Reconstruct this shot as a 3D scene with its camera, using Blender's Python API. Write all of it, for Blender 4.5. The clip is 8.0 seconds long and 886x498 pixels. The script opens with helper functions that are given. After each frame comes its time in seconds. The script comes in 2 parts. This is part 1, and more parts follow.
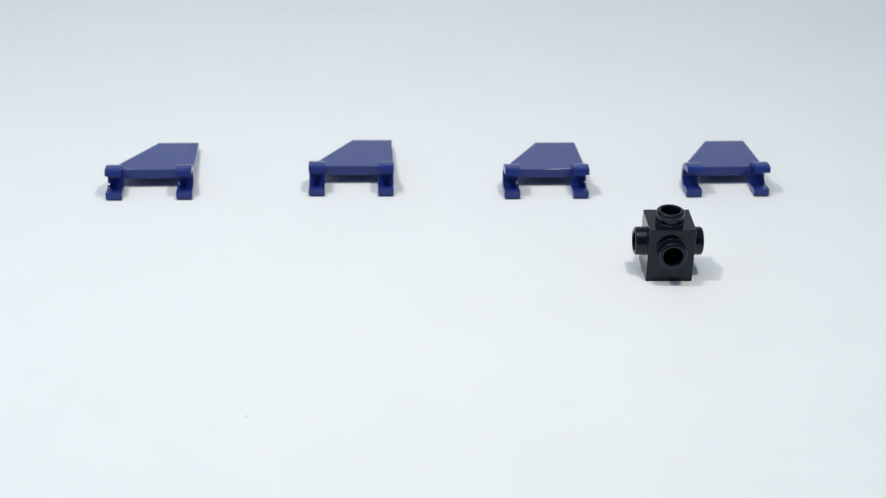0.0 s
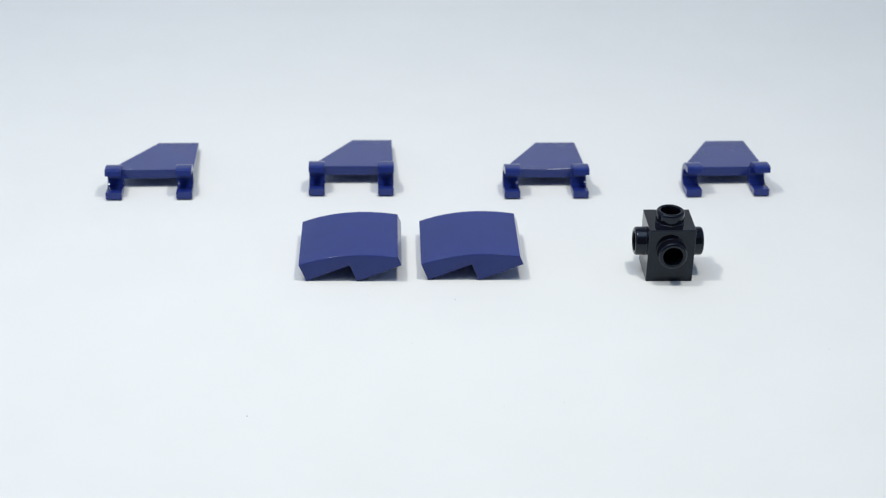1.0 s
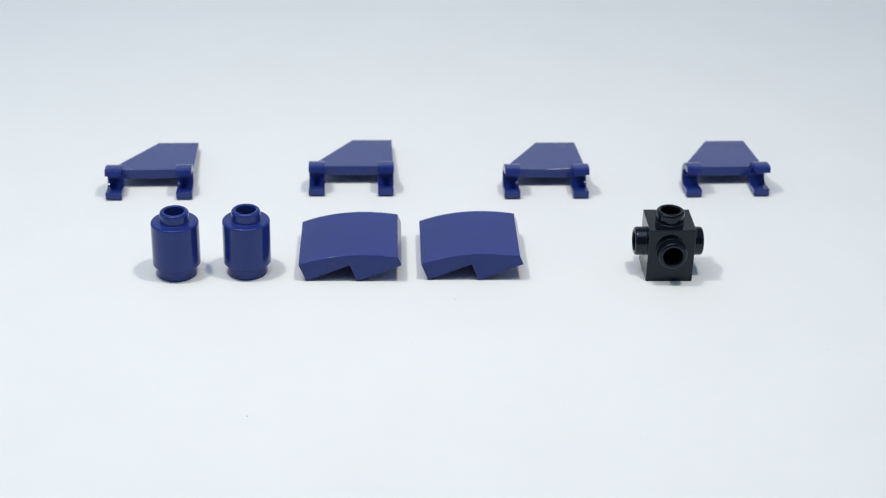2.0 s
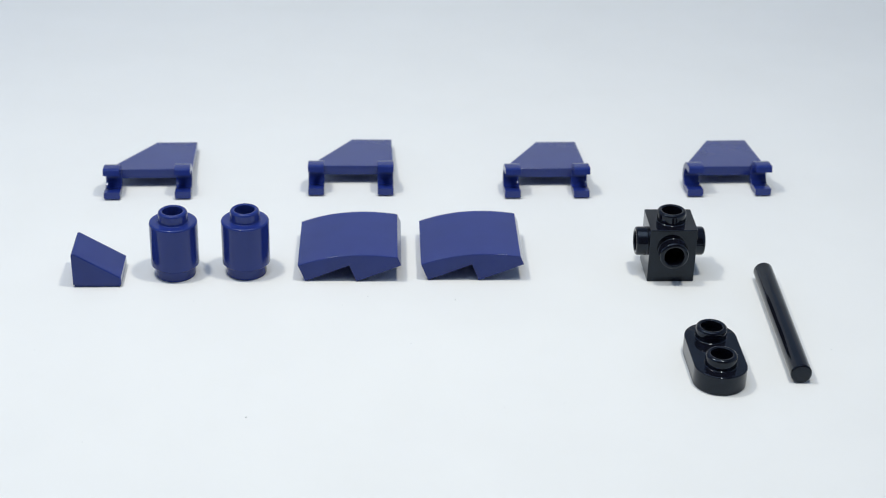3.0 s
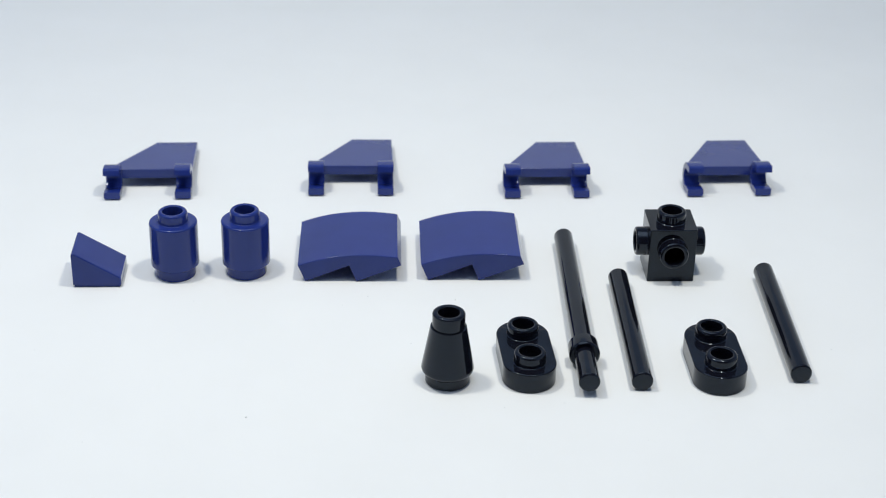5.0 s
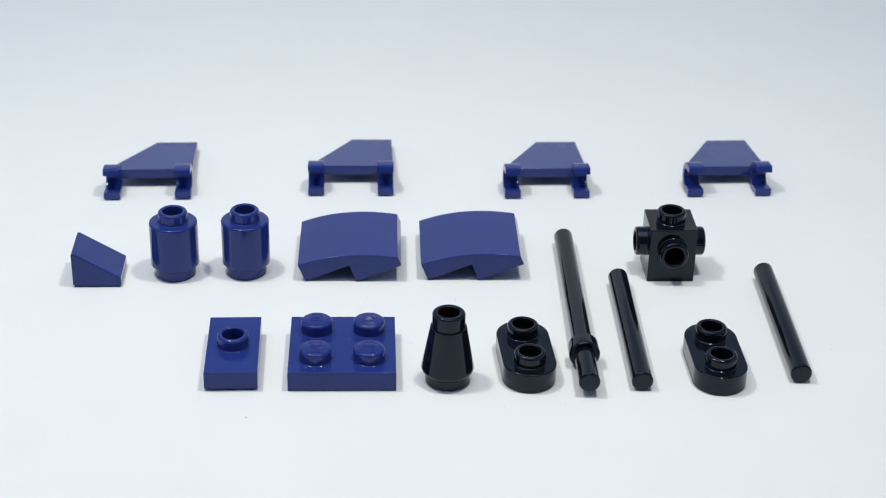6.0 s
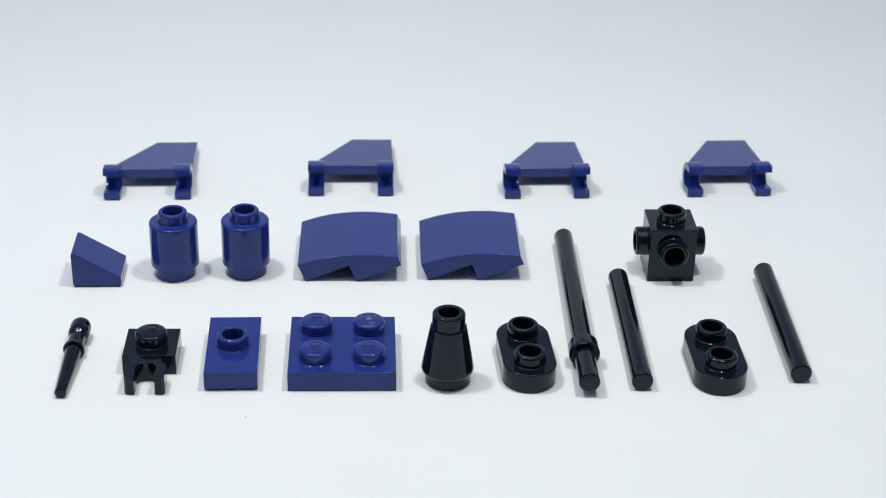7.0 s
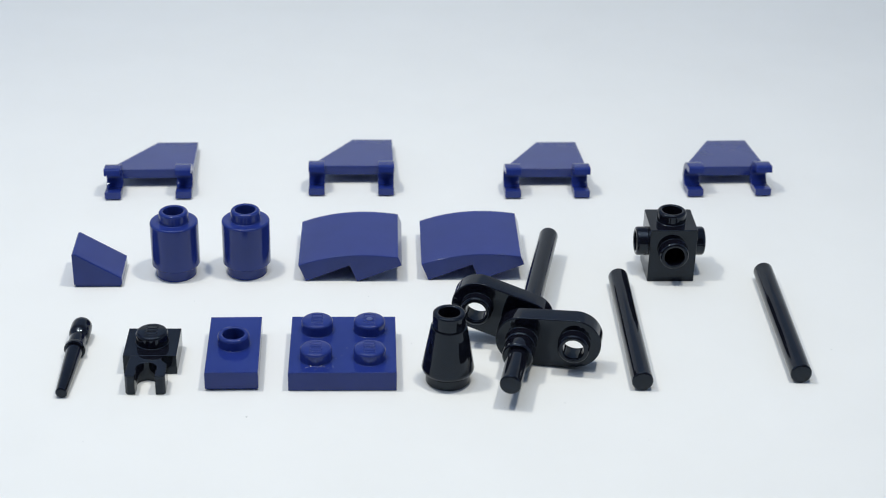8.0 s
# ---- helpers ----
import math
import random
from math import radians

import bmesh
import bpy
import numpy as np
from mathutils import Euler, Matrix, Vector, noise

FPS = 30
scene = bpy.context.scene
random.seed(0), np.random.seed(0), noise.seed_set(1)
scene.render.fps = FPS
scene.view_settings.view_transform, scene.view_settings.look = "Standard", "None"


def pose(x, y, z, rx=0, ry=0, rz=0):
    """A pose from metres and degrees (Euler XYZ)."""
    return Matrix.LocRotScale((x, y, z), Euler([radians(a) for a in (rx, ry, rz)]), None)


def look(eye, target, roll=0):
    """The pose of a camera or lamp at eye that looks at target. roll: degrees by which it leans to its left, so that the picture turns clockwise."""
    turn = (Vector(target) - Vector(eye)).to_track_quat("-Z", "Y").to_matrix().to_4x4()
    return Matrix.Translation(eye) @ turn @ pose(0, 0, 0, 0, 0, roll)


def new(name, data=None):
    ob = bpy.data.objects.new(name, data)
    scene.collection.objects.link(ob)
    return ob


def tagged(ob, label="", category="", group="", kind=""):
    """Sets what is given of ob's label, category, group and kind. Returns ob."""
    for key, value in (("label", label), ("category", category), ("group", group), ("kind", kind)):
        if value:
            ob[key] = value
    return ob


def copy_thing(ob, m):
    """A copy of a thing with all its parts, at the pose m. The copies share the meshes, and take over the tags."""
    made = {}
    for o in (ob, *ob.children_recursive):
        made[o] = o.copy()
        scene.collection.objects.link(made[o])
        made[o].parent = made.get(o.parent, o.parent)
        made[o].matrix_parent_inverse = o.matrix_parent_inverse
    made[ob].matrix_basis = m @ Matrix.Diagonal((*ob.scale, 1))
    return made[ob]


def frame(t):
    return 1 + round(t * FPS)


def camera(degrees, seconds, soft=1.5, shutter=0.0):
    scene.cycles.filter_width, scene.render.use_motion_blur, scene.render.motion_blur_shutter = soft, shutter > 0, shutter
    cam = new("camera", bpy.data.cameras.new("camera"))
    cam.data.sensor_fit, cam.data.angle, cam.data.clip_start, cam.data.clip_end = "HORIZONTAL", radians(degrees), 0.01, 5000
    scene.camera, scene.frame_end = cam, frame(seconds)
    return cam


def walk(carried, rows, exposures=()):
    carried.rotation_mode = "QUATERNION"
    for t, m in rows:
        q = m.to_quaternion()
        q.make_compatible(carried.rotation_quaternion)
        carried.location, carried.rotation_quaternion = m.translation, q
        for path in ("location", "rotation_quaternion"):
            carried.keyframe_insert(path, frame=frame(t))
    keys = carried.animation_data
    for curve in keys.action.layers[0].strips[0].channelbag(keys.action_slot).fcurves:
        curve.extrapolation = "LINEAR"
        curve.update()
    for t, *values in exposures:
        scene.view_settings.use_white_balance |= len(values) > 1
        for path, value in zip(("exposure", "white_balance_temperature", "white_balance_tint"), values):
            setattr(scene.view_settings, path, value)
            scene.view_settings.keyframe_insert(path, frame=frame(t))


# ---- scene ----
MM = 0.001
Y0 = 230.0          # the plan's origin lies 230 mm in front of the lens, on the paper

# camera: on a stand, 137 mm above the paper, re-focused twice (shifts of under 2 mm)
cam = camera(29.32, 8.0, soft=1.05)
EYE = Vector((0.0, -0.230, 0.13754))
AIM = Vector((0.0, 0.02596, 0.0))
BACK = (EYE - AIM).normalized() * 0.0016
NEAR = look(EYE, AIM, 1.454)
WIDE = look(EYE + BACK, AIM + BACK, 1.454)
# a last nudge when the bar is first handled
SIDE = Vector((-0.00007, 0.0, 0.0))
NUDGED = look(EYE + BACK * 0.22, AIM + BACK * 0.22 + SIDE, 1.454)
walk(cam, [(0.0, WIDE), (2.4667, WIDE), (2.5, NEAR), (7.2333, NEAR), (7.2667, NUDGED), (8.0, NUDGED)],
     exposures=[(0.0, 0.035), (2.4667, 0.035), (2.5, 0.03), (8.0, 0.03)])
cam.data.dof.use_dof = True
cam.data.dof.focus_distance = 0.266
cam.data.dof.aperture_fstop = 40.0

# ---- light: two lamps inside an added tent, and an unseen fill light ----
world = bpy.data.worlds.new("world")
scene.world = world
world.use_nodes = True
world.node_tree.nodes["Background"].inputs["Color"].default_value = (0.75, 0.85, 1.0, 1)
world.node_tree.nodes["Background"].inputs["Strength"].default_value = 0.25


def lamp(x, y, z, size, watts):
    data = bpy.data.lights.new("tent_lamp", "AREA")
    data.shape, data.size, data.energy = "DISK", size, watts
    data.color = (1.0, 0.955, 0.81)
    ob = new("tent_lamp", data)
    ob.matrix_world = look((x, y, z), (x * 0.25, y, 0))
    return ob


lamp(-0.088, -0.002, 0.250, 0.024, 0.226)
lamp(0.064, -0.014, 0.300, 0.024, 0.324)

# broad bluish fill light, added overhead to lighten the shadows
fill_data = bpy.data.lights.new("fill_light", "AREA")
fill_data.shape, fill_data.size, fill_data.size_y, fill_data.energy = "RECTANGLE", 0.42, 0.36, 0.775
fill_data.color = (0.79, 0.885, 1.04)
fill = new("fill_light", fill_data)
fill.matrix_world = look((-0.085, -0.03, 0.45), (-0.075, -0.02, 0.0))


# ---- materials ----
def material(name, base, rough, vary=0.06, grain=900.0, bump=0.02, coat=0.0, ior=1.5, tint=(1, 1, 1)):
    m = bpy.data.materials.new(name)
    m.use_nodes = True
    nt = m.node_tree
    b = nt.nodes["Principled BSDF"]
    b.inputs["IOR"].default_value = ior
    b.inputs["Specular Tint"].default_value = (*tint, 1)
    if coat:
        b.inputs["Coat Weight"].default_value = coat
        b.inputs["Coat Roughness"].default_value = 0.06
    tex = nt.nodes.new("ShaderNodeTexCoord")
    big = nt.nodes.new("ShaderNodeTexNoise")
    big.inputs["Scale"].default_value = grain * 0.12
    big.inputs["Detail"].default_value = 3
    fine = nt.nodes.new("ShaderNodeTexNoise")
    fine.inputs["Scale"].default_value = grain
    fine.inputs["Detail"].default_value = 4
    for n in (big, fine):
        nt.links.new(tex.outputs["Object"], n.inputs["Vector"])
    ramp = nt.nodes.new("ShaderNodeMapRange")
    ramp.inputs["From Min"].default_value, ramp.inputs["From Max"].default_value = 0.3, 0.7
    ramp.inputs["To Min"].default_value, ramp.inputs["To Max"].default_value = 1 - vary, 1 + vary
    nt.links.new(big.outputs["Fac"], ramp.inputs["Value"])
    mix = nt.nodes.new("ShaderNodeVectorMath")
    mix.operation = "SCALE"
    mix.inputs[0].default_value = base
    nt.links.new(ramp.outputs["Result"], mix.inputs["Scale"])
    nt.links.new(mix.outputs["Vector"], b.inputs["Base Color"])
    rr = nt.nodes.new("ShaderNodeMapRange")
    rr.inputs["To Min"].default_value, rr.inputs["To Max"].default_value = rough * 0.75, rough * 1.3
    nt.links.new(fine.outputs["Fac"], rr.inputs["Value"])
    nt.links.new(rr.outputs["Result"], b.inputs["Roughness"])
    bp = nt.nodes.new("ShaderNodeBump")
    bp.inputs["Strength"].default_value = bump
    bp.inputs["Distance"].default_value = 0.0002
    nt.links.new(fine.outputs["Fac"], bp.inputs["Height"])
    nt.links.new(bp.outputs["Normal"], b.inputs["Normal"])
    return m


BLUE = material("blue_plastic", (0.016, 0.031, 0.190), 0.10, vary=0.08, ior=1.45, tint=(0.82, 0.92, 1.0))
BLACK = material("black_plastic", (0.0050, 0.0056, 0.0105), 0.06, vary=0.15, ior=1.43, tint=(0.72, 0.86, 1.0))
PAPER = material("white_paper", (0.80, 0.815, 0.825), 0.75, vary=0.012, grain=420.0, bump=0.05)
# bluish so that light bounced off the unseen walls turns cool
BOUNCE_CLOTH = material("bounce_cloth", (0.58, 0.69, 0.84), 0.9, vary=0.03, grain=300.0, bump=0.2)
DARK = material("dark_cloth", (0.10, 0.11, 0.13), 0.9, vary=0.1, grain=300.0, bump=0.2)
SPOT = material("pale_blue_spot", (0.06, 0.085, 0.25), 0.35)
LINT = material("grey_lint", (0.6, 0.62, 0.64), 0.9, vary=0.2, grain=3000.0)


# ---- mesh helpers: shapes in millimetres ----
def finish(bm, name, mat, angle=38):
    bmesh.ops.remove_doubles(bm, verts=bm.verts, dist=1e-4)
    bmesh.ops.recalc_face_normals(bm, faces=bm.faces)
    bmesh.ops.scale(bm, vec=(MM, MM, MM), verts=bm.verts)
    me = bpy.data.meshes.new(name)
    bm.to_mesh(me)
    bm.free()
    me.materials.append(mat)
    me.shade_smooth()
    me.set_sharp_from_angle(angle=radians(angle))
    return me


def soften(ob):
    """Normals that follow the large faces, so that only the narrow rims catch the light."""
    mod = ob.modifiers.new("rims", "WEIGHTED_NORMAL")
    mod.keep_sharp, mod.weight = True, 90
    return ob


def rim(b, n=4):
    """A quarter round of radius b: (inset, drop) from the flat face to the side."""
    return [(b * (1 - math.sin(math.pi / 2 * i / n)), b * (1 - math.cos(math.pi / 2 * i / n))) for i in range(n + 1)]


def turn_rim(r, z, b, n=4):
    """A turned quarter round from the side (r, z - b) up to the flat top (r - b, z)."""
    return [(r - b * (1 - math.cos(math.pi / 2 * i / n)), z - b * (1 - math.sin(math.pi / 2 * i / n))) for i in range(n + 1)]


def part(name, bm, mat, parent, label="", m=None):
    ob = new(name, finish(bm, name, mat))
    soften(ob)
    ob.parent = parent
    if m is not None:
        ob.matrix_basis = m
    return tagged(ob, label)


def again(ob, m):
    """One more part on the same mesh, with its own sub-parts."""
    return copy_thing(ob, m)


def at(x, y, z, rx=0, ry=0, rz=0):
    return pose(x * MM, y * MM, z * MM, rx, ry, rz)


def inset(loop, d):
    """The closed loop (anticlockwise), moved inwards by d."""
    out, n = [], len(loop)
    for i in range(n):
        a, b, c = Vector(loop[i - 1]), Vector(loop[i]), Vector(loop[(i + 1) % n])
        u, v = (b - a).normalized(), (c - b).normalized()
        nu, nv = Vector((-u.y, u.x)), Vector((-v.y, v.x))
        k = (nu + nv)
        k = k / max(k.dot(nu), 0.35)
        out.append((b.x + k.x * d, b.y + k.y * d))
    return out


def ring_loop(r, n=40, x=0.0, y=0.0):
    return [(x + r * math.cos(2 * math.pi * i / n), y + r * math.sin(2 * math.pi * i / n)) for i in range(n)]


def prism(loop, z0, z1, b=0.18, holes=(), bm=None):
    """A solid over a closed loop, with rounded rims and round holes (x, y, r, socket r) through it."""
    bm = bm or bmesh.new()
    steps = [(d, z0 + h) for d, h in rim(b)] + [(d, z1 - h) for d, h in reversed(rim(b))]
    rows = []
    for d, z in steps:
        rows.append([bm.verts.new((x, y, z)) for x, y in (inset(loop, d) if d else loop)])
    n = len(loop)
    for lo, hi in zip(rows, rows[1:]):
        for i in range(n):
            bm.faces.new((lo[i], lo[(i + 1) % n], hi[(i + 1) % n], hi[i]))
    tubes = []
    for x, y, r, socket in holes:
        # a bore from the top, widening to a socket below
        tube = [[bm.verts.new((u, v, z)) for u, v in ring_loop(q, 40, x, y)]
                for q, z in ((socket, z0), (socket, z1 - 1.1), (r, z1 - 1.0), (r, z1))]
        for lo, hi in zip(tube, tube[1:]):
            for i in range(40):
                bm.faces.new((lo[i], hi[i], hi[(i + 1) % 40], lo[(i + 1) % 40]))
        tubes.append((tube[0], tube[-1]))
    for k, row in ((0, rows[0]), (1, rows[-1])):
        loops = [row] + [t[k] for t in tubes]
        if not tubes:
            bm.faces.new(row)
            continue
        edges = []
        for ring in loops:
            for i in range(len(ring)):
                e = bm.edges.get((ring[i], ring[(i + 1) % len(ring)]))
                edges.append(e or bm.edges.new((ring[i], ring[(i + 1) % len(ring)])))
        bmesh.ops.triangle_fill(bm, use_beauty=True, use_dissolve=False, edges=edges)
    return bm


def lathe(profile, n=48, bm=None):
    """A turned solid: (r, z) pairs; r = 0 ends it on the axis."""
    bm = bm or bmesh.new()
    rows = []
    for r, z in profile:
        if r == 0:
            rows.append([bm.verts.new((0, 0, z))])
        else:
            rows.append([bm.verts.new((x, y, z)) for x, y in ring_loop(r, n)])
    for a, c in zip(rows, rows[1:]):
        for i in range(n):
            j = (i + 1) % n
            q = [a[i % len(a)], a[j % len(a)], c[j % len(c)], c[i % len(c)]]
            bm.faces.new(list(dict.fromkeys(q)))
    return bm


def rounded_rect(w, d):
    return [(-w / 2, -d / 2), (w / 2, -d / 2), (w / 2, d / 2), (-w / 2, d / 2)]


def stud_foot(r, b=0.15, n=4):
    """The hollow fillet where a stud of radius r grows out of its plate."""
    return [(r + b * (1 - math.sin(math.pi / 2 * i / n)), b * (1 - math.cos(math.pi / 2 * i / n))) for i in range(n + 1)]


def open_stud(down=0.0, hole=1.62, floor=None):
    """A tube-like stud, open at the top; floor closes the bore at that height."""
    p = [(2.55, -down)] + stud_foot(2.4) + turn_rim(2.4, 1.87, 0.46) + [(2 * hole - r, z) for r, z in reversed(turn_rim(hole, 1.85, 0.2))]
    if floor is None:
        p += [(hole, -down), (2.55, -down)]
    else:
        p += [(hole, floor), (0, floor)]
    return lathe(p)


def stud_parts(parent, mat, spots):
    """Full studs, each with the small raised maker's mark as plain bars."""
    first = None
    for x, y, z in spots:
        if first is None:
            first = part("stud", lathe([(2.57, -0.3)] + stud_foot(2.42) + turn_rim(2.42, 1.87, 0.46) + [(0, 1.85)]), mat, parent, m=at(x, y, z))
            bm = bmesh.new()
            for k in range(4):
                v = -1.26 + 0.84 * k
                strokes = [(-0.82, v, 0.10, 0.30), (0.0, v + 0.26, 0.82, 0.09)]
                strokes += [(0.80, v, 0.10, 0.30)] if k % 2 else [(0.1, v - 0.2, 0.7, 0.08), (0.78, v - 0.04, 0.09, 0.2)]
                for x0, y0, a, c in strokes:
                    prism([(x0 - a, y0 - c), (x0 + a, y0 - c), (x0 + a, y0 + c), (x0 - a, y0 + c)], 1.8, 1.925, 0.07, bm=bm)
            part("raised_mark", bm, mat, first, "row of small raised marks")
            last = first
        else:
            last = again(first, at(x, y, z))
    return last


def thing(name, label, category, group=""):
    return tagged(new(name), label, category, group)


# ---- the tent: one white paper sheet, its unseen upturned back and cloth added for bounce ----
def sheet(name, path, x0, x1, mat, thick=1.5):
    bm = bmesh.new()
    rows = []
    for k, (y, z) in enumerate(path):
        a, c = Vector(path[max(k - 1, 0)]), Vector(path[min(k + 1, len(path) - 1)])
        t = (c - a).normalized()
        n = Vector((t.y, -t.x)) * thick
        rows.append([bm.verts.new((x0, y, z)), bm.verts.new((x1, y, z)), bm.verts.new((x1, y + n.x, z + n.y)), bm.verts.new((x0, y + n.x, z + n.y))])
    for a, c in zip(rows, rows[1:]):
        for i in range(4):
            bm.faces.new((a[i], a[(i + 1) % 4], c[(i + 1) % 4], c[i]))
    bm.faces.new(rows[0])
    bm.faces.new(rows[-1])
    return new(name, finish(bm, name, mat, 60))


curve = [(-440, 0), (-200, 0), (0, 0), (165, 0)]
# unseen rise, added beyond the view; its height shapes what the plastic reflects
curve += [(172 + 100 * math.sin(radians(a)), 100 - 100 * math.cos(radians(a))) for a in range(0, 91, 5)]
curve += [(272, 160)]
tagged(sheet("ground", curve, -380, 380, PAPER), "smooth white paper sweep under the plastic pieces", "paper sweep", kind="structure")


def slab(name, x0, x1, y0, y1, z0, z1, mat, label):
    bm = prism([(x0, y0), (x1, y0), (x1, y1), (x0, y1)], z0, z1, 0.5)
    return tagged(new(name, finish(bm, name, mat)), label, "tent wall", kind="structure")


# unseen enclosure, added to bounce light and to be mirrored in the plastic
slab("wall_west", -396, -382, -456, 360, -20, 480, BOUNCE_CLOTH, "unseen bluish cloth side added to bounce light")
slab("wall_east", 382, 396, -456, 360, -20, 480, BOUNCE_CLOTH, "unseen bluish cloth side added to bounce light")
slab("wall_north", -380, 380, 346, 359, -20, 480, BOUNCE_CLOTH, "unseen bluish cloth back added to bounce light")
slab("wall_south", -380, 380, -456, -443, -20, 480, DARK, "unseen dark cloth added behind the camera")
slab("ceiling", -396, 396, -456, 360, 482, 494, BOUNCE_CLOTH, "unseen bluish cloth top added to bounce light")
slab("table_board", -396, 396, -456, 360, -60, -22, DARK, "dark board that carries the paper")


# ---- the pieces ----
def curved_slope():
    t = thing("curved_slope", "dark blue plastic curved slope brick tipped on its step", "toy brick", "curved slopes")
    prof = [(0, 3.2), (7.8, 3.2), (7.8, 0), (15.8, 0), (15.8, 1.67)]
    # the arched top falls from 6.4 mm to the lip
    c = []
    for i in range(1, 25):
        u = 15.8 * (1 - i / 24)
        c.append((u, 6.4 - 4.73 * (u / 15.8) ** 2))
    prof = prof + c
    bm = prism(prof[::1], -7.9, 7.9, 0.16)
    a = math.atan2(3.2, 7.8)
    bmesh.ops.rotate(bm, verts=bm.verts, matrix=Matrix.Rotation(math.pi / 2, 3, "X"))
    bmesh.ops.translate(bm, verts=bm.verts, vec=(-7.9, 0, 0))
    bmesh.ops.rotate(bm, verts=bm.verts, matrix=Matrix.Rotation(-a, 3, "Y"))
    low = min(v.co.z for v in bm.verts)
    bmesh.ops.translate(bm, verts=bm.verts, vec=(0, 0, -low))
    part("body", bm, BLUE, t)
    return t


def small_slope():
    t = thing("slope_brick", "small dark blue plastic slope brick on white paper", "toy brick")
    prof = [(-3.9, 0.42), (3.9, 0.42), (3.9, 1.75), (-3.35, 6.15), (-3.55, 6.2), (-3.75, 6.15), (-3.9, 5.95)]
    bm = prism(prof, -3.9, 3.9, 0.2)
    bmesh.ops.rotate(bm, verts=bm.verts, matrix=Matrix.Rotation(math.pi / 2, 3, "X"))
    part("body", bm, BLUE, t)
    part("foot", prism(rounded_rect(7.3, 7.3), 0, 0.5, 0.05), BLUE, t, "narrow recessed foot")
    return t


def round_brick():
    t = thing("round_brick", "dark blue plastic round brick with an open stud", "toy brick", "round bricks")
    body = [(0, 0.3), (2.9, 0.3), (2.9, 0), (3.2, 0), (3.28, 0.12), (3.28, 1.75), (3.4, 1.85), (3.72, 1.9), (3.9, 2.1)] + turn_rim(3.9, 9.6, 0.34) + [
            (1.6, 9.6), (1.6, 3), (0, 3)]
    body = [(r * 1.012, z * 1.015) for r, z in body]
    part("body", lathe(body, 64), BLUE, t)
    part("stud", open_stud(0.0), BLUE, t, "open hollow stud", at(0, 0, 9.74))
    return t


def bored_block(w, h, zc, r, deep):
    """A block with a blind round bore in its top and its four sides."""
    bm = bmesh.new()
    lo = [bm.verts.new((x, y, 0)) for x, y in rounded_rect(w, w)]
    hi = [bm.verts.new((x, y, h)) for x, y in rounded_rect(w, w)]
    bm.faces.new(lo)
    rims = [e for f in bm.faces for e in f.edges]
    sides = [(hi, Vector((0, 0, h)), Vector((1, 0, 0)), Vector((0, 1, 0)), Vector((0, 0, -1)))]
    for i in range(4):
        j = (i + 1) % 4
        mid = (lo[i].co + lo[j].co) / 2
        out = Vector((mid.x, mid.y, 0)).normalized()
        sides.append(([lo[i], lo[j], hi[j], hi[i]], Vector((mid.x, mid.y, zc)), Vector((-out.y, out.x, 0)), Vector((0, 0, 1)), -out))
    for quad, c, u, v, inward in sides:
        ring = [bm.verts.new(c + u * x + v * y) for x, y in ring_loop(r, 28)]
        end = [bm.verts.new(p.co + inward * deep) for p in ring]
        n = len(ring)
        for i in range(n):
            bm.faces.new((ring[i], ring[(i + 1) % n], end[(i + 1) % n], end[i]))
        bm.faces.new(end)
        edges = []
        for loop in (quad, ring):
            for i in range(len(loop)):
                p, q = loop[i], loop[(i + 1) % len(loop)]
                e = bm.edges.get((p, q)) or bm.edges.new((p, q))
                edges.append(e)
                if loop is quad and e not in rims:
                    rims.append(e)
        bmesh.ops.triangle_fill(bm, use_beauty=True, use_dissolve=False, edges=edges)
    bmesh.ops.recalc_face_normals(bm, faces=bm.faces)
    bmesh.ops.bevel(bm, geom=rims, offset=0.14, segments=3, affect="EDGES", profile=0.5)
    return bm


def studded_brick():
    t = thing("studded_brick", "black plastic cube brick with studs on its sides", "toy brick")
    part("body", bored_block(7.8, 9.6, 5.65, 1.6, 2.2), BLACK, t)
    s = part("stud", open_stud(0.05), BLACK, t, "open hollow stud", at(0, 0, 9.6))
    for m in (at(0, -3.9, 5.65, 90), at(0, 3.9, 5.65, -90), at(-3.9, 0, 5.65, 0, -90), at(3.9, 0, 5.65, 0, 90)):
        again(s, m)
    return t


def square_plate():
    t = thing("square_plate", "dark blue plastic plate with four round studs", "toy plate")
    part("slab", prism(rounded_rect(16.05, 16.3), 0, 3.22, 0.15), BLUE, t)
    last = stud_parts(t, BLUE, [(-4, -4, 3.22), (4, -4, 3.22), (-4, 4.1, 3.22), (4, 4.1, 3.22)])
    # the pale spot where the mould was filled, and lint round one stud
    part("mould_mark", lathe([(0.5, 1.86), (0.5, 1.96), (0.42, 1.99), (0, 1.99)], 20), SPOT, last, "pale round mould mark")
    rng = random.Random(11)
    bm = bmesh.new()
    for i in range(26):
        x, y = rng.gauss(-3.9, 1.0), rng.gauss(-6.75, 0.35)
        if i > 21:
            x, y = rng.uniform(-1.6, 1.4), rng.uniform(-6.5, 7)
        s = rng.uniform(0.025, 0.06)
        top = bm.verts.new((x, y, 3.25 + s * 0.5))
        ring = [bm.verts.new((x + s * math.cos(k * 1.2566) * rng.uniform(0.6, 1.6), y + s * math.sin(k * 1.2566), 3.215)) for k in range(5)]
        for k in range(5):
            bm.faces.new((ring[k], ring[(k + 1) % 5], top))
    part("lint", bm, LINT, t, "pale lint specks on the plate")
    return t


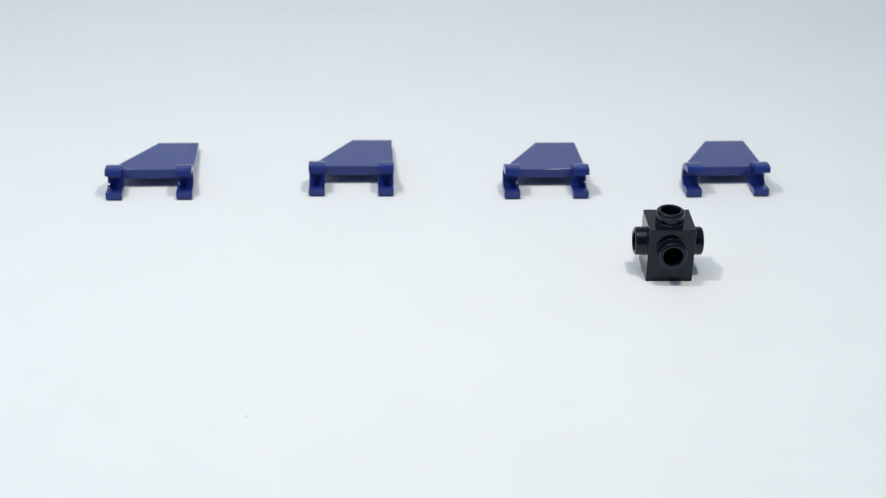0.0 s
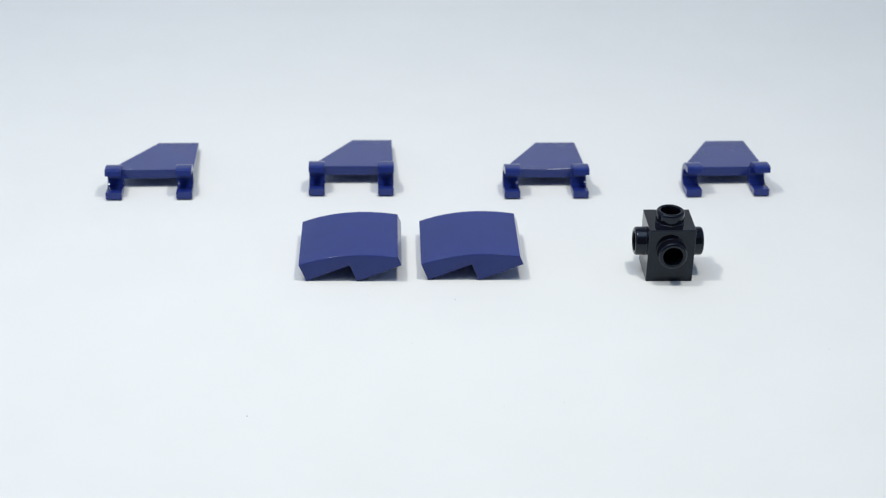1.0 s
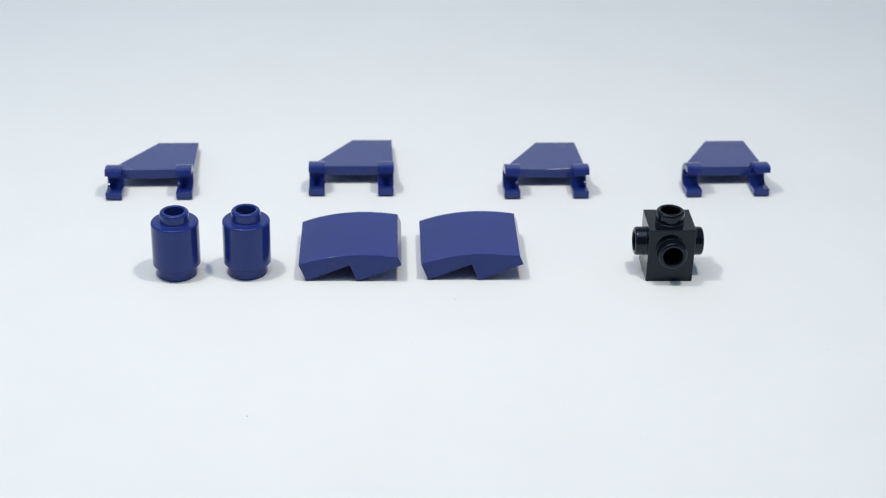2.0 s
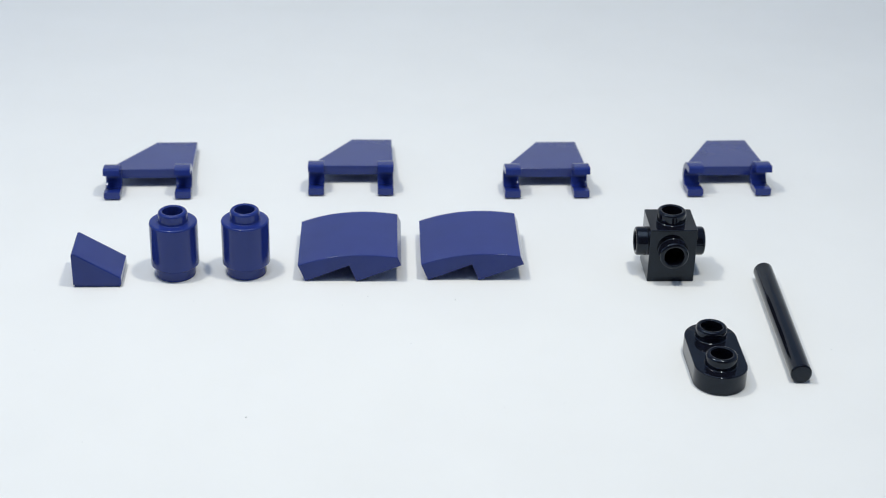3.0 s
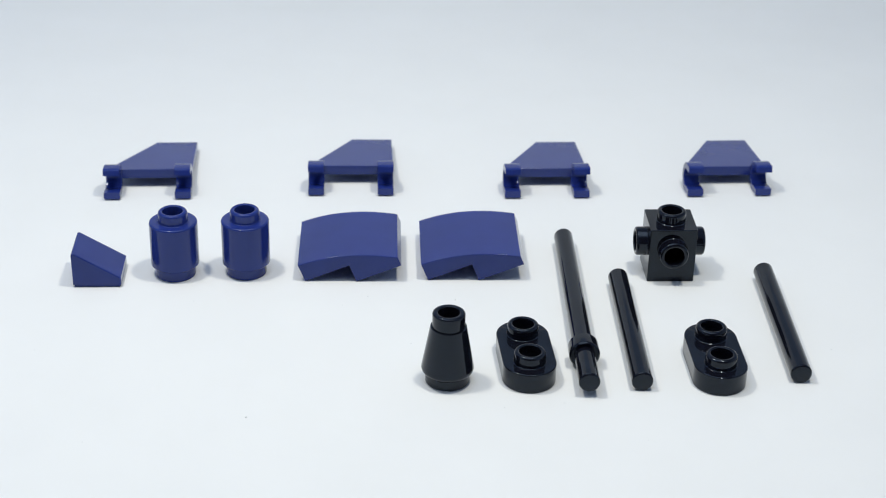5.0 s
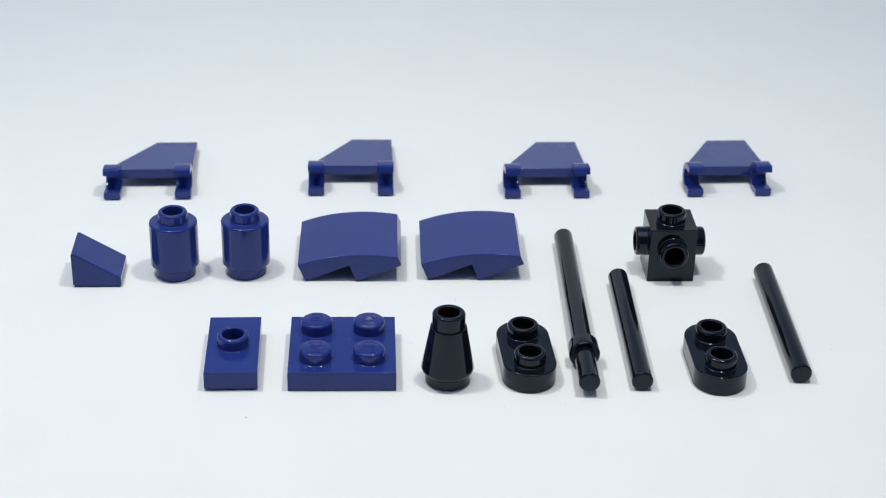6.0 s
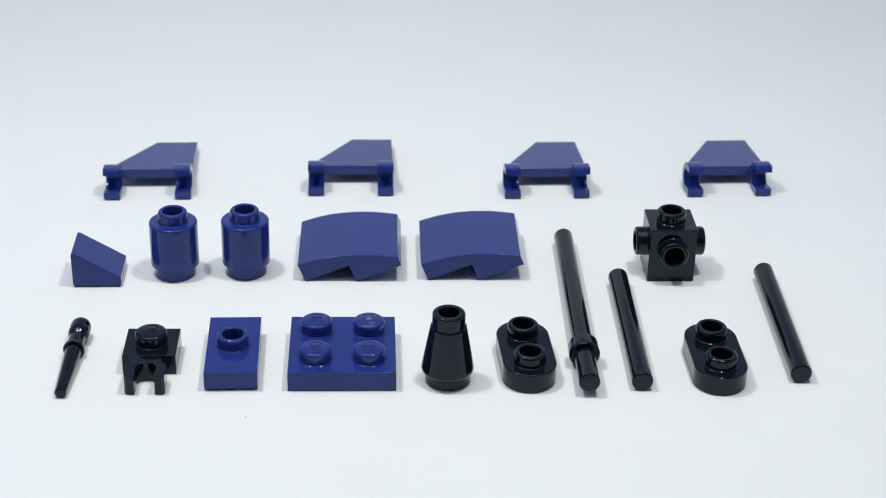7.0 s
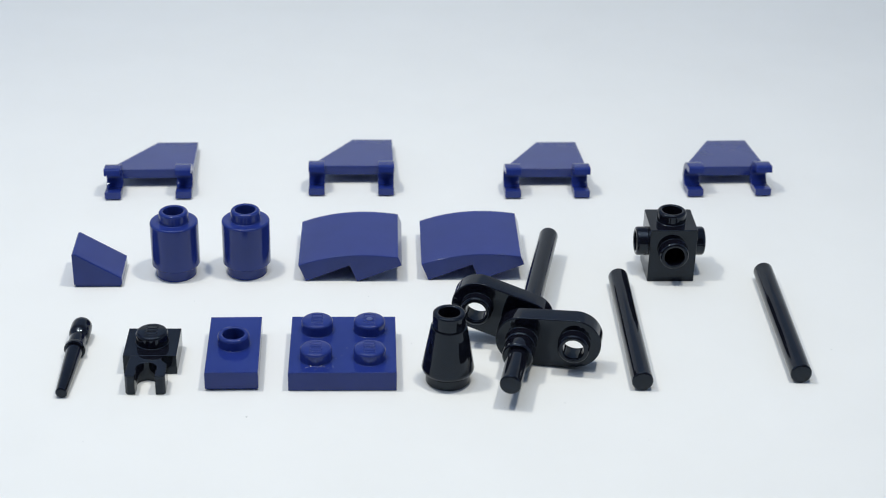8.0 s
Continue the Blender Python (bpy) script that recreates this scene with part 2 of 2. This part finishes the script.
def jumper_plate():
    t = thing("jumper_plate", "dark blue plastic plate with one hollow stud", "toy plate")
    part("slab", prism(rounded_rect(7.88, 16.1), 0.32, 3.2, 0.15, holes=[(0, 0, 1.6, 1.7)]), BLUE, t)
    part("foot", prism(rounded_rect(7.3, 15.3), 0, 0.4, 0.05), BLUE, t, "narrow recessed foot")
    part("stud", open_stud(0.1), BLUE, t, "open hollow stud", at(0, 0, 3.2))
    return t


def cone_piece():
    t = thing("cone_brick", "shiny black plastic cone brick with a hollow top", "toy brick")
    body = [(2.6, 0), (3.15, 0), (3.28, 0.15), (3.28, 1.5), (3.4, 1.62), (3.8, 2.0), (3.9, 2.35), (3.86, 2.6), (2.72, 8.9), (2.66, 9.1), (2.5, 9.15),
            (1.6, 9.15), (1.6, 2), (2.6, 0)]
    body = [(r * 1.015, z * 1.035) for r, z in body]
    part("body", lathe(body, 64), BLACK, t)
    part("neck", lathe([(2.46, 9.35)] + turn_rim(2.46, 11.8, 0.36) + [(3.2 - r, z) for r, z in reversed(turn_rim(1.6, 11.8, 0.2))] + [(1.6, 9.35), (2.46, 9.35)]), BLACK, t, "open hollow top")
    return t


def rounded_plate():
    t = thing("rounded_plate", "black plastic plate with round ends and hollow studs", "toy plate", "rounded plates")
    loop = [(4.05 * math.cos(radians(a)), 4 + 4.05 * math.sin(radians(a))) for a in range(0, 181, 6)]
    loop += [(4.05 * math.cos(radians(a)), -4 + 4.05 * math.sin(radians(a))) for a in range(180, 361, 6)]
    part("slab", prism(loop, 0, 3.2, 0.2, holes=[(0, -4, 1.65, 2.6), (0, 4, 1.65, 2.6)]), BLACK, t)
    s = part("stud", open_stud(0.1), BLACK, t, "open hollow stud", at(0, 4, 3.2))
    again(s, at(0, -4, 3.2))
    return t


def bar_shape(r, length, b=0.32):
    bm = lathe([(0, 0)] + [(q, b - (h - length + b)) for q, h in reversed(turn_rim(r, length, b))] + turn_rim(r, length, b) + [(0, length)], 40)
    bmesh.ops.rotate(bm, verts=bm.verts, matrix=Matrix.Rotation(-math.pi / 2, 3, "X"))
    return bm


def plain_bar():
    """A bar along +y, its front end at the origin's plane, resting on the paper."""
    t = thing("bar_piece", "glossy black plastic round bar lying on paper", "toy bar", "plain bars")
    part("rod", bar_shape(1.62, 32.3), BLACK, t, m=at(0, 0, 1.6))
    return t


def ringed_bar():
    """Its axis runs along +y from the front end at the origin."""
    t = thing("ringed_bar", "long black plastic bar with a stop ring", "toy bar")
    part("rod", bar_shape(1.6, 48.1), BLACK, t)
    bm = lathe([(1.5, 7.8), (2.1, 7.8), (2.3, 8.0), (2.36, 8.2), (2.36, 10.6), (2.25, 10.85), (2.05, 11.0), (1.5, 11.0), (1.5, 7.8)], 40)
    bmesh.ops.rotate(bm, verts=bm.verts, matrix=Matrix.Rotation(-math.pi / 2, 3, "X"))
    part("stop_ring", bm, BLACK, t)
    return t


def wand_piece():
    """A thin tapered stick with a collar and a faceted knob; axis +y."""
    t = thing("stick_piece", "small tapered black plastic stick with a knob", "toy stick")

    def turned(p, n):
        bm = lathe(p, n)
        bmesh.ops.rotate(bm, verts=bm.verts, matrix=Matrix.Rotation(-math.pi / 2, 3, "X"))
        return bm
    part("shaft", turned([(0, 0), (0.72, 0), (0.88, 0.14), (1.3, 11.6), (0, 11.6)], 12), BLACK, t)
    part("collar", turned([(0, 11.0), (1.45, 11.0), (1.62, 11.15), (1.62, 11.75), (1.5, 12.0), (1.36, 12.15), (1.3, 14.0), (1.2, 14.3), (0, 14.3)], 28), BLACK, t)
    part("knob", turned([(0, 14.0), (1.15, 14.1), (1.2, 14.5), (1.45, 14.8), (1.58, 15.2), (1.62, 15.9), (1.62, 17.2), (1.55, 17.8), (1.38, 18.15), (1.1, 18.32), (0, 18.4)], 24), BLACK, t, "rounded knob")
    return t


def clip_plate():
    t = thing("clip_plate", "black plastic plate with a stud and a clip", "toy plate")
    part("slab", prism(rounded_rect(7.95, 7.95), 0, 3.25, 0.12), BLACK, t)
    stud_parts(t, BLACK, [(0, 0.05, 3.3)])
    part("clip", clip_shape(), BLACK, t, "open two-pronged clip", at(-0.1, -3.9, 0))
    return t


def clip_shape():
    """An open clip, its bore upright, its mouth towards -y; the neck joins at y = 0."""
    cy, ro, ri = -3.45, 2.95, 1.55
    loop = [(-2.8, 0.1), (-2.8, -0.7)]
    loop += [(-ro, -2.4), (-ro, -5.4), (-ro + 0.35, -5.75), (-1.5, -5.75)]
    loop += [(-1.42, -4.6)]
    loop += [(ri * math.cos(radians(a)), cy + ri * math.sin(radians(a))) for a in range(205, -26, -10)]
    loop += [(1.42, -4.6), (1.5, -5.75), (ro - 0.35, -5.75), (ro, -5.4), (ro, -2.4), (2.0, -1.2), (2.0, 0.1)]
    return prism(loop, 0, 3.21, 0.12)


def flag_piece():
    """Its clips' bore is the x axis at the origin; the panel runs along +y."""
    t = thing("flag_panel", "dark blue plastic flag panel with two clips", "toy panel", "flag panels")
    loop = [(-7.7, 2.35), (7.75, 2.35), (7.72, 18.1), (0.1, 18.1)]
    part("panel", prism(loop, -0.65, 1.1, 0.14), BLUE, t, "tapered flat panel")
    R, r = 2.75, 1.6
    prof = [(-2.75, -2.75), (0, -2.75)]
    prof += [(R * math.sin(radians(a)), -R * math.cos(radians(a))) for a in range(10, 171, 10)]
    prof += [(0, 2.75), (-1.9, 2.75), (-2.35, 2.45), (-2.45, 1.5)]
    prof += [(r * math.cos(radians(a)), r * math.sin(radians(a))) for a in range(110, -111, -10)]
    prof += [(-1.6, -1.5), (-2.75, -1.5)]
    bm = prism(prof, -1.45, 1.45, 0.14)
    # loop plane (u, v) becomes (y, z), extrusion becomes x
    for v in bm.verts:
        u, w, s = v.co
        v.co = (s, u, w)
    c = part("clip", bm, BLUE, t, "open clip", at(-6.3, 0, 0))
    again(c, at(6.3, 0, 0))
    return t


def put(ob, x, y, z=0.0, rx=0, ry=0, rz=0):
    """Stand a thing at a place of the plan, in millimetres from the lens's foot."""
    ob.matrix_basis = spot(x, y, z, rx, ry, rz)
    return ob


def spot(x, y, z=0.0, rx=0, ry=0, rz=0):
    return at(x, y - Y0, z, rx, ry, rz)


def flag_spot(x, y, rz):
    """A flag panel tipped back until its far edge rests on the paper; x, y: the middle of its clips' front."""
    return at(x, y - Y0, 2.75) @ pose(0, 0, 0, 0, 0, rz) @ at(0, 2.75, 0, -6.66)


# back row, all the time in place
flag = flag_piece()
flag.matrix_basis = flag_spot(-53.30, 271.84, 4.51)
for x, y, rz in ((-16.97, 275.45, 3.26), (18.72, 276.44, 4.09), (52.22, 279.16, 4.98)):
    copy_thing(flag, flag_spot(x, y, rz))
brick = put(studded_brick(), 37.73, 250.43, 0, 0, 0, 3.15)

# second row
slope_b = curved_slope()
slope_a = copy_thing(slope_b, Matrix())
round_b = round_brick()
round_a = copy_thing(round_b, Matrix())
small = small_slope()

# front row
bar_r = plain_bar()
bar_m = copy_thing(bar_r, Matrix())
oval_r = rounded_plate()
oval_l = copy_thing(oval_r, Matrix())
ringed = ringed_bar()
cone = cone_piece()
plate = square_plate()
jumper = jumper_plate()
clipped = clip_plate()
stick = wand_piece()


# specks of lint and dust on the paper
def specks():
    rng = random.Random(5)
    bm = bmesh.new()
    for x, y, s in ((-12.0, 239.0, .22), (2.2, 238.6, .2), (-27.8, 203.2, .28), (18.5, 209.0, .2), (-16.0, 236.0, .14), (9.6, 207.4, .18), (-62, 220, .16), (61, 226, .2), (-40, 236, .14), (-4.6, 224.6, .16), (30, 200, .14), (-50, 196, .16)):
        n = 7
        pts = [(x + 0.7 * s * rng.uniform(.4, 1.3) * math.cos(2 * math.pi * i / n), y - Y0 + 0.7 * s * rng.uniform(.3, .9) * math.sin(2 * math.pi * i / n)) for i in range(n)]
        lo = [bm.verts.new((u, v, 0.01)) for u, v in pts]
        top = bm.verts.new((x, y - Y0, 0.01 + s * 0.4))
        for i in range(n):
            bm.faces.new((lo[i], lo[(i + 1) % n], top))
    tagged(new("dust_specks", finish(bm, "dust_specks", LINT)), "tiny grey dust specks on the paper", "dust", kind="stuff")


specks()


# ---- the pieces come one by one: each waits on the paper behind the camera, then is set down ----
def bar_frame(front, far):
    """The pose of the ringed bar from its front end and a point far along its axis."""
    a, b = Vector(front), Vector(far)
    y = (b - a).normalized()
    x = y.cross(Vector((0, 0, 1))).normalized()
    z = x.cross(y)
    m = Matrix((x, y, z)).transposed().to_4x4()
    m.translation = Vector((a.x, a.y - Y0, a.z)) * MM
    return m


def on_bar(m, s, phi):
    """The pose of a rounded plate threaded on the bar: its back s mm from the bar's front end, its free end at phi degrees."""
    k = m.to_3x3()
    yl = k @ Vector((math.cos(radians(phi)), 0, math.sin(radians(phi))))
    zl = -(k @ Vector((0, 1, 0)))
    xl = yl.cross(zl)
    out = Matrix((xl, yl, zl)).transposed().to_4x4()
    out.translation = m.translation + (k @ Vector((0, s, 0)) + 4 * yl) * MM
    return out


def beat(k):
    """The time at which the k-th piece is in place."""
    return math.ceil((0.12 + 0.4758 * k) * FPS) / FPS


def set_down(ob, k, m, slot, then=()):
    wait = m.copy()
    wait.translation = Vector((-0.26 + 0.037 * slot, -0.33, m.translation.z))
    t = beat(k)
    rows = [(0.0, wait), (t - 1 / FPS, wait), (t, m)]
    last = m
    for end, goal in then:
        # lifted and turned within a fifteenth of a second
        rows.append((end - 2 / FPS, last))
        mid = last.lerp(goal, 0.5)
        mid.translation.z += 0.004
        rows.append((end - 1 / FPS, mid))
        rows.append((end, goal))
        last = goal
    rows.append((8.0, last))
    walk(ob, rows)


def motions():
    set_down(slope_b, 0, spot(5.81, 253.11, 0, 0, 0, 2.55), 0)
    set_down(slope_a, 1, spot(-14.40, 251.66, 0, 0, 0, 2.34), 1)
    set_down(round_b, 2, spot(-32.6, 246.45, 0, 0, 0, 20), 2)
    set_down(round_a, 3, spot(-44.2, 245.25, 0, 0, 0, 50), 3)
    set_down(small, 4, spot(-56.44, 243.54, 0, 0, 0, 3.46), 4)
    set_down(bar_r, 5, spot(54.39, 216.0, 0, 0, 0, 1.52), 5)
    lying = bar_frame((22.12, 210.7, 2.52), (20.66, 258.8, 1.6))
    held = bar_frame((17.32, 213.1, 5.1), (19.18, 261.3, 1.6))
    both = bar_frame((10.2, 206.85, 4.2), (17.8, 254.35, 4.0))
    set_down(oval_r, 6, spot(41.8, 219.93, 0, 0, 0, 3.67), 6, [(beat(16), on_bar(both, 15.9, 3.2))])
    set_down(bar_m, 7, spot(30.2, 212.75, 0, 0, 0, 2.14), 7)
    set_down(ringed, 8, lying, 8, [(beat(15), held), (beat(16), both)])
    set_down(oval_l, 9, spot(12.97, 219.26, 0, 0, 0, 5.95), 9, [(beat(15), on_bar(held, 15.9, 180)), (beat(16), on_bar(both, 20.8, 162.8))])
    set_down(cone, 10, spot(1.12, 214.55), 10)
    set_down(plate, 11, spot(-14.83, 218.84, 0, 0, 0, 2.92), 11)
    set_down(jumper, 12, spot(-31.30, 218.03, 0, 0, 0, 3.87), 12)
    set_down(clipped, 13, spot(-43.6, 217.95, 0, 0, 0, 2.8), 13)
    set_down(stick, 14, at(-55.28, 206.8 - Y0, 0.85) @ pose(0, 0, 0, 3.0, 0, 1.2), 14)


motions()
